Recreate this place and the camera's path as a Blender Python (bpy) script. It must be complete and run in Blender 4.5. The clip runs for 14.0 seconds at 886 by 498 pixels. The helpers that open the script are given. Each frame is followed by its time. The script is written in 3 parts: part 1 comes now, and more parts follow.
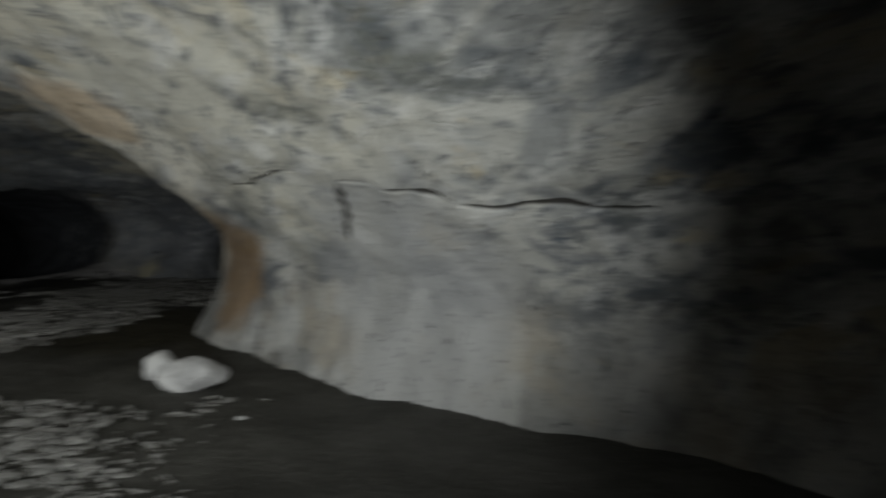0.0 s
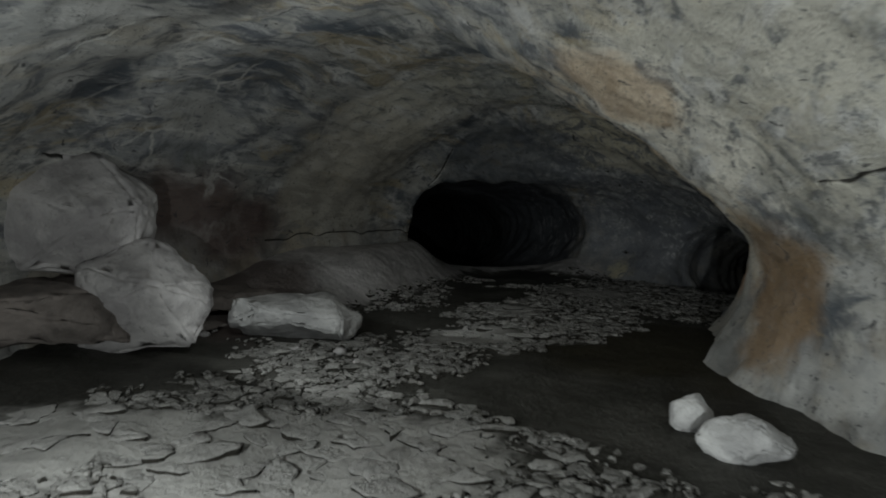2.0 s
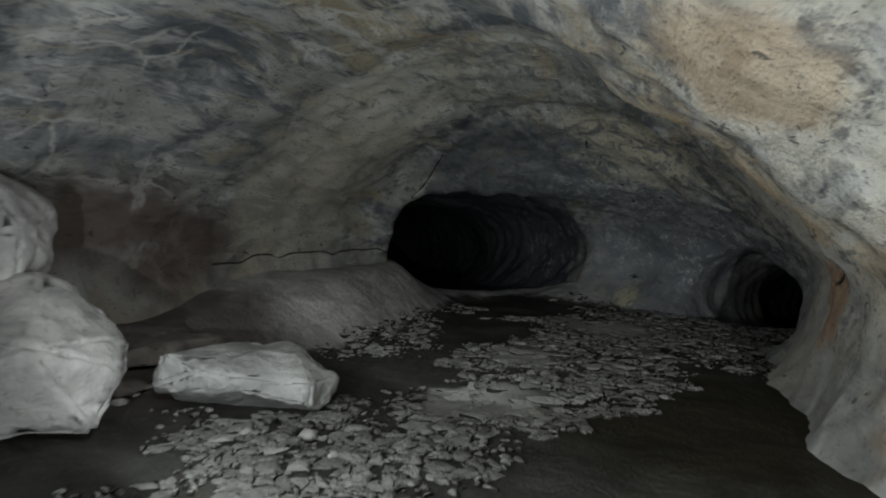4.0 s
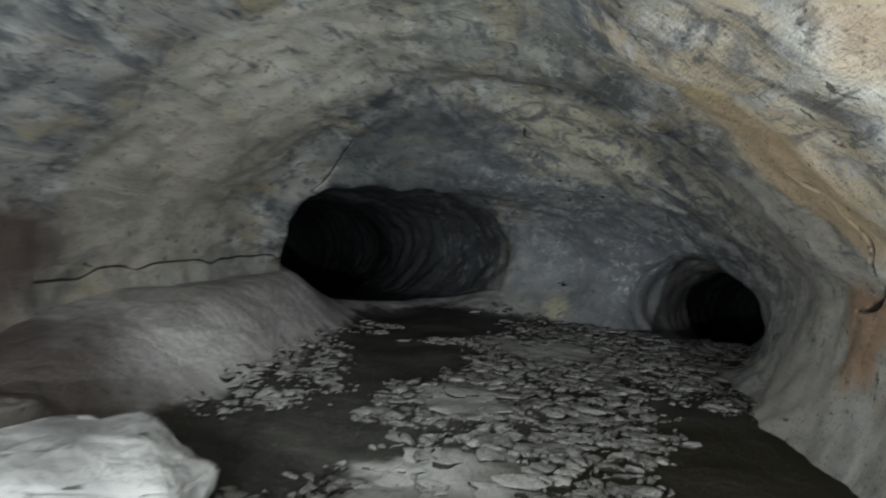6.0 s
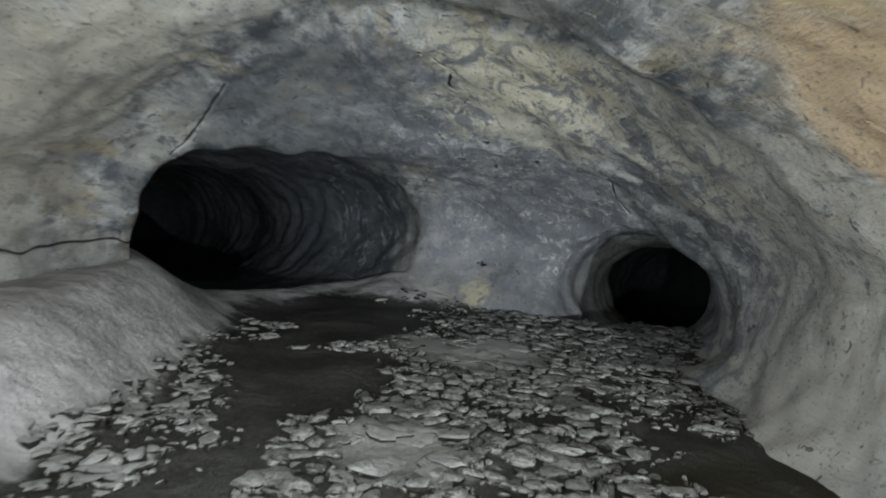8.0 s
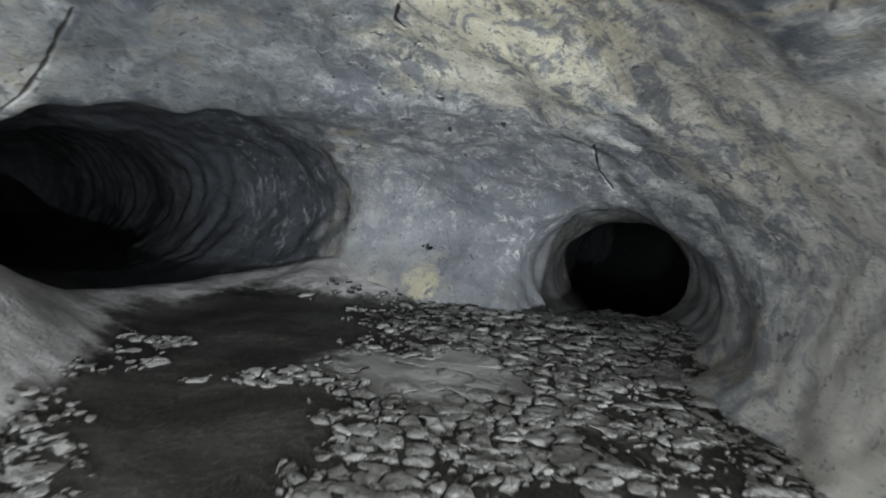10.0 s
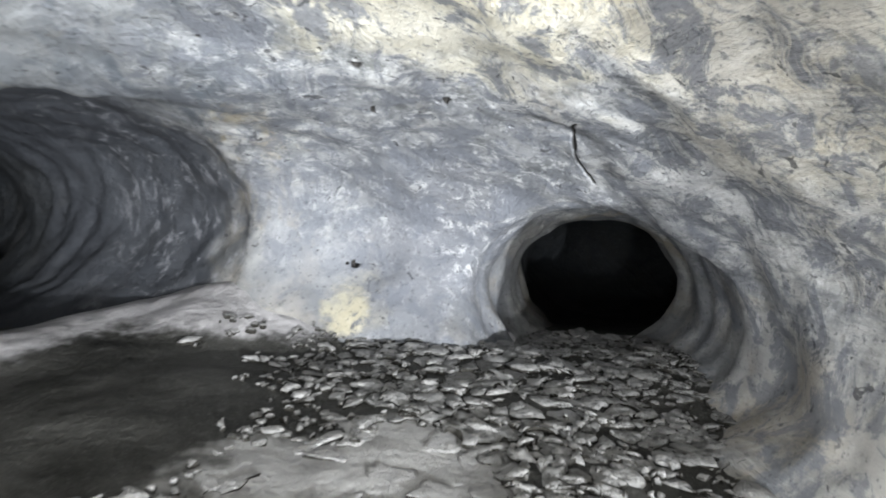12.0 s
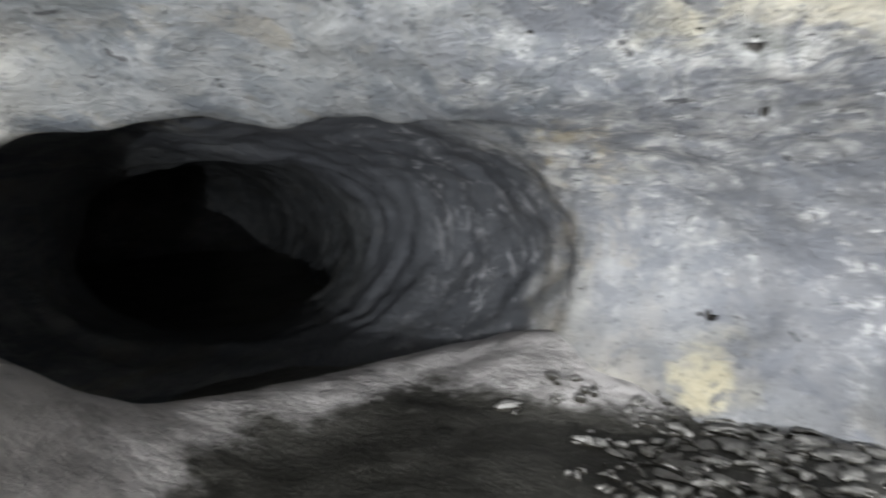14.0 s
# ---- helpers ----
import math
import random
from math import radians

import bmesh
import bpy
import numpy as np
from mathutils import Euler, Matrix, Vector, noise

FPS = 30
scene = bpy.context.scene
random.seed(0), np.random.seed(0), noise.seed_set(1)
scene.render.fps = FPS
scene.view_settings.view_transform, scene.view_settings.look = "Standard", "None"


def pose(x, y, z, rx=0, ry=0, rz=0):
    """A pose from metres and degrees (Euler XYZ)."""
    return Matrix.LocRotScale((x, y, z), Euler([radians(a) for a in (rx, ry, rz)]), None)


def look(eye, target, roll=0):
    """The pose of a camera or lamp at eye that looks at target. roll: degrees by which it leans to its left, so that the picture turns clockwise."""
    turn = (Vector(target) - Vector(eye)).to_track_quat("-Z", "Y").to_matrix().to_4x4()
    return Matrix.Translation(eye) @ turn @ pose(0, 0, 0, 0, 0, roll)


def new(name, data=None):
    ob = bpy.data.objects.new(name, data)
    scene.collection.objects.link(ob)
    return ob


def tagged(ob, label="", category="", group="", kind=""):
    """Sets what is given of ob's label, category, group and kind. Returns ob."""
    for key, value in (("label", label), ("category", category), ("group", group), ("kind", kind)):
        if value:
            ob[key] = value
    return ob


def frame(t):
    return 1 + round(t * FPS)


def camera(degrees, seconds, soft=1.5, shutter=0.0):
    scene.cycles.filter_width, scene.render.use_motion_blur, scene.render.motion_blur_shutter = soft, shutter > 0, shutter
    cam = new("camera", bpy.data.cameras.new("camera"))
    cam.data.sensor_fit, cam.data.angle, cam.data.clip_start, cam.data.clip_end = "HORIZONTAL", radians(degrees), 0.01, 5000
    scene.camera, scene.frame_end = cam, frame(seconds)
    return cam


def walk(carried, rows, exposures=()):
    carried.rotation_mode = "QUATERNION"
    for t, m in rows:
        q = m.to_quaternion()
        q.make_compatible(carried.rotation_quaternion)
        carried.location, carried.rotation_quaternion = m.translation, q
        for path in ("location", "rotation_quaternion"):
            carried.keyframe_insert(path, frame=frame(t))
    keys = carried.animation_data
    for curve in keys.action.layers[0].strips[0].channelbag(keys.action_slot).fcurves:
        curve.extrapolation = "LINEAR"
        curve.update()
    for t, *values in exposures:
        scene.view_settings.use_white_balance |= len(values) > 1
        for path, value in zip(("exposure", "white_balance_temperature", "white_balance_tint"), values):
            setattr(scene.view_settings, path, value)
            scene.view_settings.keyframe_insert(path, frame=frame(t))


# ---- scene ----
cam = camera(65.0, 14.0, 1.8, 0.8)
METRES, EYE, TILT, LEAN, TURN = 11.3, 1.5, 0.0, 0.0, 0.0
ROWS = [
    (0.0, 0.0, 0.0, 0.0, -0.01, -3.64, 0.22),
    (0.5, -0.0248, 0.0219, 0.0017, 13.69, -4.01, 0.41),
    (1.0, -0.0457, 0.0546, 0.007, 25.95, -4.17, -1.71),
    (1.5, -0.0737, 0.076, 0.0037, 32.57, -4.26, -2.07),
    (2.0, -0.1065, 0.1013, 0.001, 34.58, -4.4, -2.12),
    (4.5, -0.2483, 0.2443, 0.0094, 29.48, -3.69, -3.43),
    (5.0, -0.2779, 0.2744, 0.0064, 26.83, -4.16, -3.63),
    (5.5, -0.3003, 0.3044, 0.0109, 25.08, -3.98, -3.85),
    (6.0, -0.3176, 0.3306, 0.0114, 22.29, -3.7, -3.93),
    (6.5, -0.3276, 0.3622, 0.0108, 18.75, -2.51, -3.9),
    (7.0, -0.3439, 0.3955, 0.0108, 18.06, -2.03, -3.86),
    (7.5, -0.3713, 0.4228, 0.0104, 15.59, -4.36, -3.87),
    (8.0, -0.3903, 0.4582, 0.0103, 12.49, -5.77, -3.98),
    (8.5, -0.4064, 0.4859, 0.012, 10.31, -6.14, -4.02),
    (9.0, -0.4202, 0.5118, 0.0131, 7.7, -8.21, -4.13),
    (11.5, -0.4423, 0.7032, 0.0117, 3.16, -8.68, -3.05),
    (12.0, -0.4436, 0.7299, 0.011, 0.47, -9.0, -2.42),
    (12.5, -0.4506, 0.7608, 0.0119, -0.82, -8.86, -2.3),
    (13.0, -0.4675, 0.7814, 0.0131, 4.75, -8.89, -1.56),
    (13.5, -0.4845, 0.8013, 0.0154, 14.59, -8.72, -0.14),
    (14.0, -0.4885, 0.8208, 0.0141, 24.07, -8.39, 0.84),
]
walk_rows = [(t, pose(0, 0, EYE, TILT, LEAN, TURN) @ pose(METRES * x, METRES * y, METRES * z, 90 + pitch, roll, yaw)) for t, x, y, z, yaw, pitch, roll in ROWS]
EXPOSURES = [(0.0, -0.3, 6700, 12), (0.5, -0.6, 6700, 10), (1.5, -0.45, 6600, 10), (5.0, 1.15, 6450, 10), (7.5, 2.35, 6300, 11), (9.0, 2.85, 6250, 13), (11.5, 4.0, 6300, 15), (12.0, 4.35, 6350, 17), (12.5, 4.25, 6350, 17), (13.0, 3.8, 6550, 16), (13.5, 3.6, 6700, 15), (14.0, 4.1, 6600, 17)]
walk(cam, walk_rows, EXPOSURES)

# ---- light: a carried torch, stood at four places of the passage, shining onward ----
world = bpy.data.worlds.new("world")
scene.world = world
world.use_nodes = True
world.node_tree.nodes["Background"].inputs["Color"].default_value = (0, 0, 0, 1)
world.node_tree.nodes["Background"].inputs["Strength"].default_value = 0.0


def torch(eye, target, watts, cone, blend=0.8, tint=(0.90, 0.97, 0.95)):
    data = bpy.data.lights.new("torch_light", "SPOT")
    data.energy, data.spot_size, data.spot_blend, data.color = watts, radians(cone), blend, tint
    data.shadow_soft_size = 0.04
    ob = new("torch_light", data)
    ob.matrix_world = look(eye, target)
    return ob


torch((-0.25, -0.2, 1.05), (-0.95, 3.8, 1.5), 680, 71, 1.0)
torch((-3.5, 1.9, 0.95), (-5.2, 6.5, 1.6), 140, 172, 0.25)
torch((-5.0, 4.3, 1.1), (-5.2, 9.0, 1.6), 32, 172, 0.25)
torch((-5.5, 7.0, 1.15), (-5.1, 12.0, 1.3), 12, 172, 0.25)


# ---- materials ----
class Mat:
    """A node material with short calls for its nodes."""

    def __init__(self, name):
        self.mat = bpy.data.materials.new(name)
        self.mat.use_nodes = True
        self.tree = self.mat.node_tree
        self.bsdf = self.tree.nodes["Principled BSDF"]
        self.co = self.tree.nodes.new("ShaderNodeNewGeometry").outputs["Position"]

    def node(self, kind, **inputs):
        n = self.tree.nodes.new(kind)
        for key, value in inputs.items():
            self.put(n.inputs[key.replace("_", " ")], value)
        return n

    def put(self, socket, value):
        if isinstance(value, bpy.types.NodeSocket):
            self.tree.links.new(value, socket)
        else:
            socket.default_value = value

    def noise(self, scale, detail=6.0, rough=0.55, warp=0.0, co=None):
        n = self.node("ShaderNodeTexNoise", Vector=co or self.co, Scale=scale, Detail=detail, Roughness=rough, Distortion=warp)
        return n.outputs["Fac"]

    def stretch(self, sx, sy, sz, rz=0.0, ry=0.0):
        n = self.node("ShaderNodeMapping", Vector=self.co, Scale=(sx, sy, sz), Rotation=(0, radians(ry), radians(rz)))
        n.vector_type = "TEXTURE"
        n.inputs["Scale"].default_value = (1 / sx, 1 / sy, 1 / sz)
        return n.outputs["Vector"]

    def step(self, value, lo, hi, a=0.0, b=1.0):
        n = self.node("ShaderNodeMapRange", Value=value)
        n.interpolation_type = "SMOOTHSTEP"
        for key, v in (("From Min", lo), ("From Max", hi), ("To Min", a), ("To Max", b)):
            n.inputs[key].default_value = v
        return n.outputs["Result"]

    def math(self, op, a, b=0.0):
        n = self.tree.nodes.new("ShaderNodeMath")
        n.operation = op
        self.put(n.inputs[0], a)
        self.put(n.inputs[1], b)
        return n.outputs[0]

    def blob(self, centre, radius, ragged=0.5, scale=1.5, squash=(1, 1, 1), edge=0.55):
        """1 near the centre, 0 past the radius, with a ragged rim: a patch with a shape of its own, for stains and
        painted tunnel shade.
        """
        off = self.node("ShaderNodeMapping", Vector=self.co, Scale=squash, Location=tuple(-c * q for c, q in zip(centre, squash)))
        n = self.tree.nodes.new("ShaderNodeVectorMath")
        n.operation = "LENGTH"
        self.put(n.inputs[0], off.outputs["Vector"])
        d = self.math("DIVIDE", n.outputs["Value"], radius)
        d = self.math("ADD", d, self.math("MULTIPLY", self.math("SUBTRACT", self.noise(scale, 5), 0.5), 2 * ragged))
        return self.step(d, 1.0, edge)

    def mix(self, fac, a, b):
        n = self.tree.nodes.new("ShaderNodeMix")
        n.data_type = "RGBA"
        self.put(n.inputs["Factor"], fac)
        for key, v in (("A", a), ("B", b)):
            s = [i for i in n.inputs if i.name == key and i.type == "RGBA"][0]
            self.put(s, (*v, 1) if isinstance(v, tuple) else v)
        return [o for o in n.outputs if o.type == "RGBA"][0]

    def done(self, colour, rough, height=None, depth=0.02, strength=0.8, spec=0.3):
        self.put(self.bsdf.inputs["Base Color"], colour)
        self.put(self.bsdf.inputs["Roughness"], rough)
        self.bsdf.inputs["Specular IOR Level"].default_value = spec
        if height is not None:
            b = self.node("ShaderNodeBump", Height=height, Strength=strength, Distance=depth)
            self.put(self.bsdf.inputs["Normal"], b.outputs["Normal"])
        return self.mat


def rock_material():
    m = Mat("lava_rock")
    along = m.stretch(1.0, 0.26, 1.0, 12)
    big = m.noise(0.75, 9, 0.62, 0.8)
    mid = m.noise(2.4, 10, 0.66, 0.7, along)
    small = m.noise(7.5, 8, 0.66, 0.3, along)
    fine = m.noise(26, 6, 0.65)
    c = m.mix(m.step(big, 0.42, 0.56), (0.10, 0.115, 0.135), (0.33, 0.335, 0.335))
    c = m.mix(m.step(mid, 0.47, 0.57, 0, 0.85), c, (0.50, 0.49, 0.46))
    c = m.mix(m.step(m.noise(1.3, 9, 0.64, 1.2, along), 0.52, 0.6, 0, 0.75), c, (0.44, 0.37, 0.25))

    # coats with their own places: minerals, and shade painted into the left tunnel
    def coat(c, colour, centre, radius, most=0.8, scale=1.5, ragged=0.55, squash=(1, 1, 1)):
        return m.mix(m.math("MULTIPLY", m.blob(centre, radius, ragged, scale, squash), most), c, colour)

    c = coat(c, (0.60, 0.56, 0.48), (-2.9, 8.0, 2.0), 1.9, 0.8)
    c = coat(c, (0.62, 0.595, 0.52), (-1.6, 4.9, 2.2), 2.0, 0.75)
    c = coat(c, (0.60, 0.60, 0.60), (-4.4, 12.3, 1.6), 2.4, 0.6)
    c = coat(c, (0.70, 0.58, 0.42), (-3.2, 7.3, 2.3), 1.4, 0.8, 2.0, 0.9)
    c = coat(c, (0.78, 0.75, 0.68), (-2.9, 6.2, 1.9), 1.1, 0.9, 3.0, 0.9)
    c = coat(c, (0.58, 0.55, 0.48), (-6.7, 8.4, 2.4), 1.5, 0.8, 2.0, 0.8)
    c = coat(c, (0.56, 0.555, 0.54), (-5.7, 3.4, 2.5), 1.4, 0.6)
    # masks for the darkness painted into the tunnel throats
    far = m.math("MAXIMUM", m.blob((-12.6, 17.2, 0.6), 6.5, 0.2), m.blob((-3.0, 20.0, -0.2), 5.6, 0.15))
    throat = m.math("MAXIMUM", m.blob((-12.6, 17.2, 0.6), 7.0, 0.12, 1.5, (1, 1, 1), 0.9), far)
    # blotches of bare dark lava, pits, and pale crust
    blotch = m.step(m.noise(1.9, 9, 0.68, 0.9), 0.50, 0.63, 0, 0.75)
    c = m.mix(blotch, c, m.mix(m.step(m.noise(0.6, 4, 0.5), 0.42, 0.58), (0.12, 0.13, 0.155), (0.15, 0.155, 0.135)))
    c = m.mix(m.step(m.noise(3.8, 10, 0.7, 0.3, along), 0.49, 0.64, 0, 0.75), c, m.mix(big, (0.55, 0.55, 0.56), (0.78, 0.77, 0.74)))
    c = m.mix(m.step(small, 0.54, 0.64, 0, 0.75), c, (0.11, 0.12, 0.135))
    c = coat(c, (0.66, 0.60, 0.45), (-5.0, 10.9, 2.3), 0.9, 0.7)
    c = coat(c, (0.76, 0.58, 0.38), (-3.3, 8.3, 2.05), 0.8, 0.8, 2.5, 0.6)
    c = coat(c, (0.15, 0.155, 0.125), (-5.4, 8.6, 2.8), 1.6, 0.3, 2.0, 0.8)
    c = coat(c, (0.115, 0.08, 0.072), (-8.3, 6.2, 0.95), 1.9, 0.9, 1.5, 0.4, (1, 1, 2.0))
    c = coat(c, (0.15, 0.165, 0.20), (-6.9, 5.6, 2.4), 1.7, 0.25, 1.6, 0.9)
    # pale veins that net the slate-blue roof
    bent = m.tree.nodes.new("ShaderNodeVectorMath")
    bent.operation = "MULTIPLY_ADD"
    m.put(bent.inputs[0], m.node("ShaderNodeTexNoise", Vector=m.co, Scale=2.6, Detail=5.0).outputs["Color"])
    m.put(bent.inputs[1], (0.5, 0.5, 0.5))
    m.put(bent.inputs[2], m.co)
    net = m.node("ShaderNodeTexVoronoi", Vector=bent.outputs["Vector"], Scale=1.7)
    net.feature = "DISTANCE_TO_EDGE"
    vein = m.math("MULTIPLY", m.step(net.outputs["Distance"], 0.07, 0.0, 0, 0.8), m.step(m.noise(1.1, 4, 0.5), 0.44, 0.58))
    vein = m.math("MULTIPLY", vein, m.blob((-6.6, 5.8, 2.4), 2.6, 0.3))
    c = m.mix(vein, c, (0.58, 0.57, 0.55))
    c = coat(c, (0.42, 0.385, 0.32), (-7.9, 8.7, 1.6), 1.5, 0.6)
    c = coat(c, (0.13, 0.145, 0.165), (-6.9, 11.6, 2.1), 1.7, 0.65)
    # tunnel gloom put into the rock colour in three layers, down to near black
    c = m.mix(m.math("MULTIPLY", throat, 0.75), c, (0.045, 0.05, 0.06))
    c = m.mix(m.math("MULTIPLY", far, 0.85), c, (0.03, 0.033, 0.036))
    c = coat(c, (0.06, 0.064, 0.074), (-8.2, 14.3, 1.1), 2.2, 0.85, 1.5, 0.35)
    flakes = m.step(m.noise(6, 11, 0.74, 0.5, m.stretch(1, 1, 0.5)), 0.52, 0.64, 0, 0.5)
    c = m.mix(m.math("MULTIPLY", flakes, m.blob((-7.4, 14.1, 1.1), 1.5, 0.4)), c, (0.46, 0.46, 0.49))
    # smooth silt on the lower walls
    z = m.node("ShaderNodeSeparateXYZ", Vector=m.co).outputs["Z"]
    level = m.math("ADD", z, m.math("MULTIPLY", m.math("SUBTRACT", m.noise(0.9, 6, 0.6), 0.5), 1.8))
    silt = m.mix(m.step(m.noise(1.8, 8, 0.6, 0.8, m.stretch(1, 1, 0.35)), 0.42, 0.58), (0.24, 0.237, 0.228), (0.44, 0.435, 0.425))
    silt = m.mix(m.step(m.noise(1.1, 7, 0.6), 0.5, 0.62, 0, 0.7), silt, (0.38, 0.33, 0.26))
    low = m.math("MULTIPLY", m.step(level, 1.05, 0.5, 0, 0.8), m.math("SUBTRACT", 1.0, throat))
    c = m.mix(low, c, silt)
    c = coat(c, (0.37, 0.37, 0.375), (-0.5, 4.8, 0.75), 1.35, 0.75, 1.2, 0.4)
    c = coat(c, (0.72, 0.71, 0.68), (1.15, 3.8, 0.95), 0.13, 0.8, 4.0, 0.4)
    c = coat(c, (0.78, 0.77, 0.74), (-1.3, 5.1, 1.95), 0.17, 0.8, 4.0, 0.5)
    # pale grey-tan silt, lightened here in place of missing torch light
    c = coat(c, (0.54, 0.515, 0.47), (-2.7, 10.2, 0.9), 1.6, 0.7)
    c = coat(c, (0.27, 0.28, 0.305), (-5.5, 13.8, 0.9), 1.3, 0.6)
    c = coat(c, (0.24, 0.155, 0.085), (-2.2, 6.85, 0.85), 0.72, 0.85, 2.5)
    c = coat(c, (0.42, 0.25, 0.09), (-2.75, 12.3, 0.75), 0.30, 0.8, 3.0)
    c = coat(c, (0.40, 0.21, 0.10), (-2.6, 9.1, 0.95), 0.45, 0.7, 2.5)
    c = coat(c, (0.60, 0.53, 0.36), (-5.95, 13.5, 0.85), 0.17, 0.65, 4.0, 0.6, (1, 1, 0.35))
    c = coat(c, (0.56, 0.51, 0.37), (-5.62, 13.6, 0.3), 0.30, 0.45, 4.0, 0.8, (1, 1, 0.7))
    c = coat(c, (0.13, 0.138, 0.155), (-4.5, 13.4, 0.9), 1.9, 0.65, 1.8, 0.8)
    c = coat(c, (0.21, 0.215, 0.235), (-5.15, 13.4, 0.85), 0.85, 0.6, 3.0, 0.8)
    c = coat(c, (0.60, 0.54, 0.38), (-5.75, 13.5, 0.5), 0.26, 0.75, 4.0, 0.6, (1, 1, 0.45))
    speck = m.math("MULTIPLY", m.step(m.noise(9, 12, 0.74, 0.4), 0.50, 0.64, 0, 0.65), m.math("MULTIPLY", m.blob((-4.5, 12.4, 1.5), 2.8, 0.3), m.math("SUBTRACT", 1.0, m.math("MULTIPLY", low, 0.8))))
    c = m.mix(speck, c, (0.72, 0.72, 0.72))
    c = coat(c, (0.66, 0.61, 0.47), (-5.2, 11.2, 2.25), 1.2, 0.6, 2.2, 0.9)
    c = coat(c, (0.62, 0.57, 0.45), (-3.7, 10.9, 2.0), 1.1, 0.45, 2.4, 0.9)
    mottle = m.math("MULTIPLY", m.step(m.noise(3.4, 12, 0.76, 0.9), 0.48, 0.56, 0, 0.85), m.blob((-4.6, 12.2, 1.4), 3.2, 0.3))
    c = m.mix(mottle, c, (0.17, 0.18, 0.205))
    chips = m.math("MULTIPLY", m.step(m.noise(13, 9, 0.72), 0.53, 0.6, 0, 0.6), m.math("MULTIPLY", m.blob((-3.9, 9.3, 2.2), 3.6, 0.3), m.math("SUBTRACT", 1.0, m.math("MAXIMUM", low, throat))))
    c = m.mix(chips, c, m.mix(m.step(m.noise(5, 3, 0.5), 0.45, 0.55), (0.14, 0.15, 0.165), (0.70, 0.68, 0.63)))
    c = coat(c, (0.60, 0.44, 0.28), (-3.05, 6.0, 2.3), 0.6, 0.62, 3.0, 0.5)
    c = coat(c, (0.58, 0.43, 0.28), (-3.25, 8.1, 1.95), 0.8, 0.8, 2.5, 0.5)
    c = coat(c, (0.60, 0.46, 0.26), (-3.75, 7.7, 2.38), 0.35, 0.7, 4.0, 0.5)
    c = m.mix(m.step(fine, 0.57, 0.66, 0, 0.6), c, (0.09, 0.095, 0.105))
    c = m.mix(m.step(m.noise(9, 5, 0.6, 1.0), 0.64, 0.68, 0, 0.8), c, (0.05, 0.05, 0.055))
    # the black of deep cracks and pits, painted in as rock colour
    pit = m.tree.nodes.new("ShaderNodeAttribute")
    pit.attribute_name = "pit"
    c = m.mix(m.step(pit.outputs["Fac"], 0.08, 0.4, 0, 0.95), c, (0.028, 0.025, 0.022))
    relief = m.math("ADD", m.math("ADD", m.math("MULTIPLY", mid, 0.8), m.math("MULTIPLY", small, 0.6)), m.math("MULTIPLY", fine, 0.18))
    relief = m.math("MULTIPLY", relief, m.math("SUBTRACT", 1.0, m.math("MULTIPLY", low, 0.6)))
    return m.done(c, 0.68, relief, 0.07, 0.9)


def mud_material():
    m = Mat("damp_mud")
    c = m.mix(m.step(m.noise(1.6, 8, 0.6), 0.35, 0.65), (0.025, 0.024, 0.02), (0.06, 0.058, 0.052))
    fine = m.noise(22, 6, 0.65)
    grain = m.noise(70, 4, 0.6)
    c = m.mix(m.step(fine, 0.52, 0.72, 0, 0.6), c, (0.11, 0.107, 0.097))
    c = m.mix(m.step(grain, 0.5, 0.7, 0, 0.5), c, (0.15, 0.146, 0.135))
    silt = m.tree.nodes.new("ShaderNodeAttribute")
    silt.attribute_name = "silt"
    c = m.mix(m.step(m.math("ADD", silt.outputs["Fac"], m.math("SUBTRACT", m.noise(4, 7, 0.65), 0.5)), 0.15, 0.5), c, m.mix(m.step(m.noise(1.7, 9, 0.66, 1.4), 0.4, 0.6), (0.36, 0.346, 0.345), (0.56, 0.538, 0.54)))
    for centre, radius in SHEETS:
        c = m.mix(m.math("MULTIPLY", m.blob((*centre, 0.05), radius * 1.1, 0.7, 4.0), 0.8), c, m.mix(fine, (0.34, 0.333, 0.322), (0.56, 0.548, 0.532)))
    c = m.mix(m.math("MULTIPLY", m.blob((-3.15, 8.0, 0.1), 1.9, 0.4, 2.0), 0.9), c, (0.024, 0.020, 0.009))
    c = m.mix(m.math("MULTIPLY", m.blob((-8.1, 6.0, 0.3), 1.9, 0.5, 2.0), 0.85), c, (0.11, 0.085, 0.078))
    h = m.math("ADD", m.math("ADD", m.noise(6, 6), m.math("MULTIPLY", fine, 0.5)), m.math("MULTIPLY", grain, 0.15))
    return m.done(c, 0.7, h, 0.05, 0.9)


def stone_material(name, lo, hi, pits):
    m = Mat(name)
    c = m.mix(m.step(m.noise(2.5, 8, 0.6, 0.4), 0.35, 0.65), lo, hi)
    c = m.mix(m.step(m.noise(11, 8, 0.65), 0.55, 0.7, 0, 0.7), c, pits)
    fine = m.noise(34, 6, 0.6)
    return m.done(c, 0.8, m.math("ADD", m.noise(8, 8, 0.6), m.math("MULTIPLY", fine, 0.3)), 0.03, 0.9)


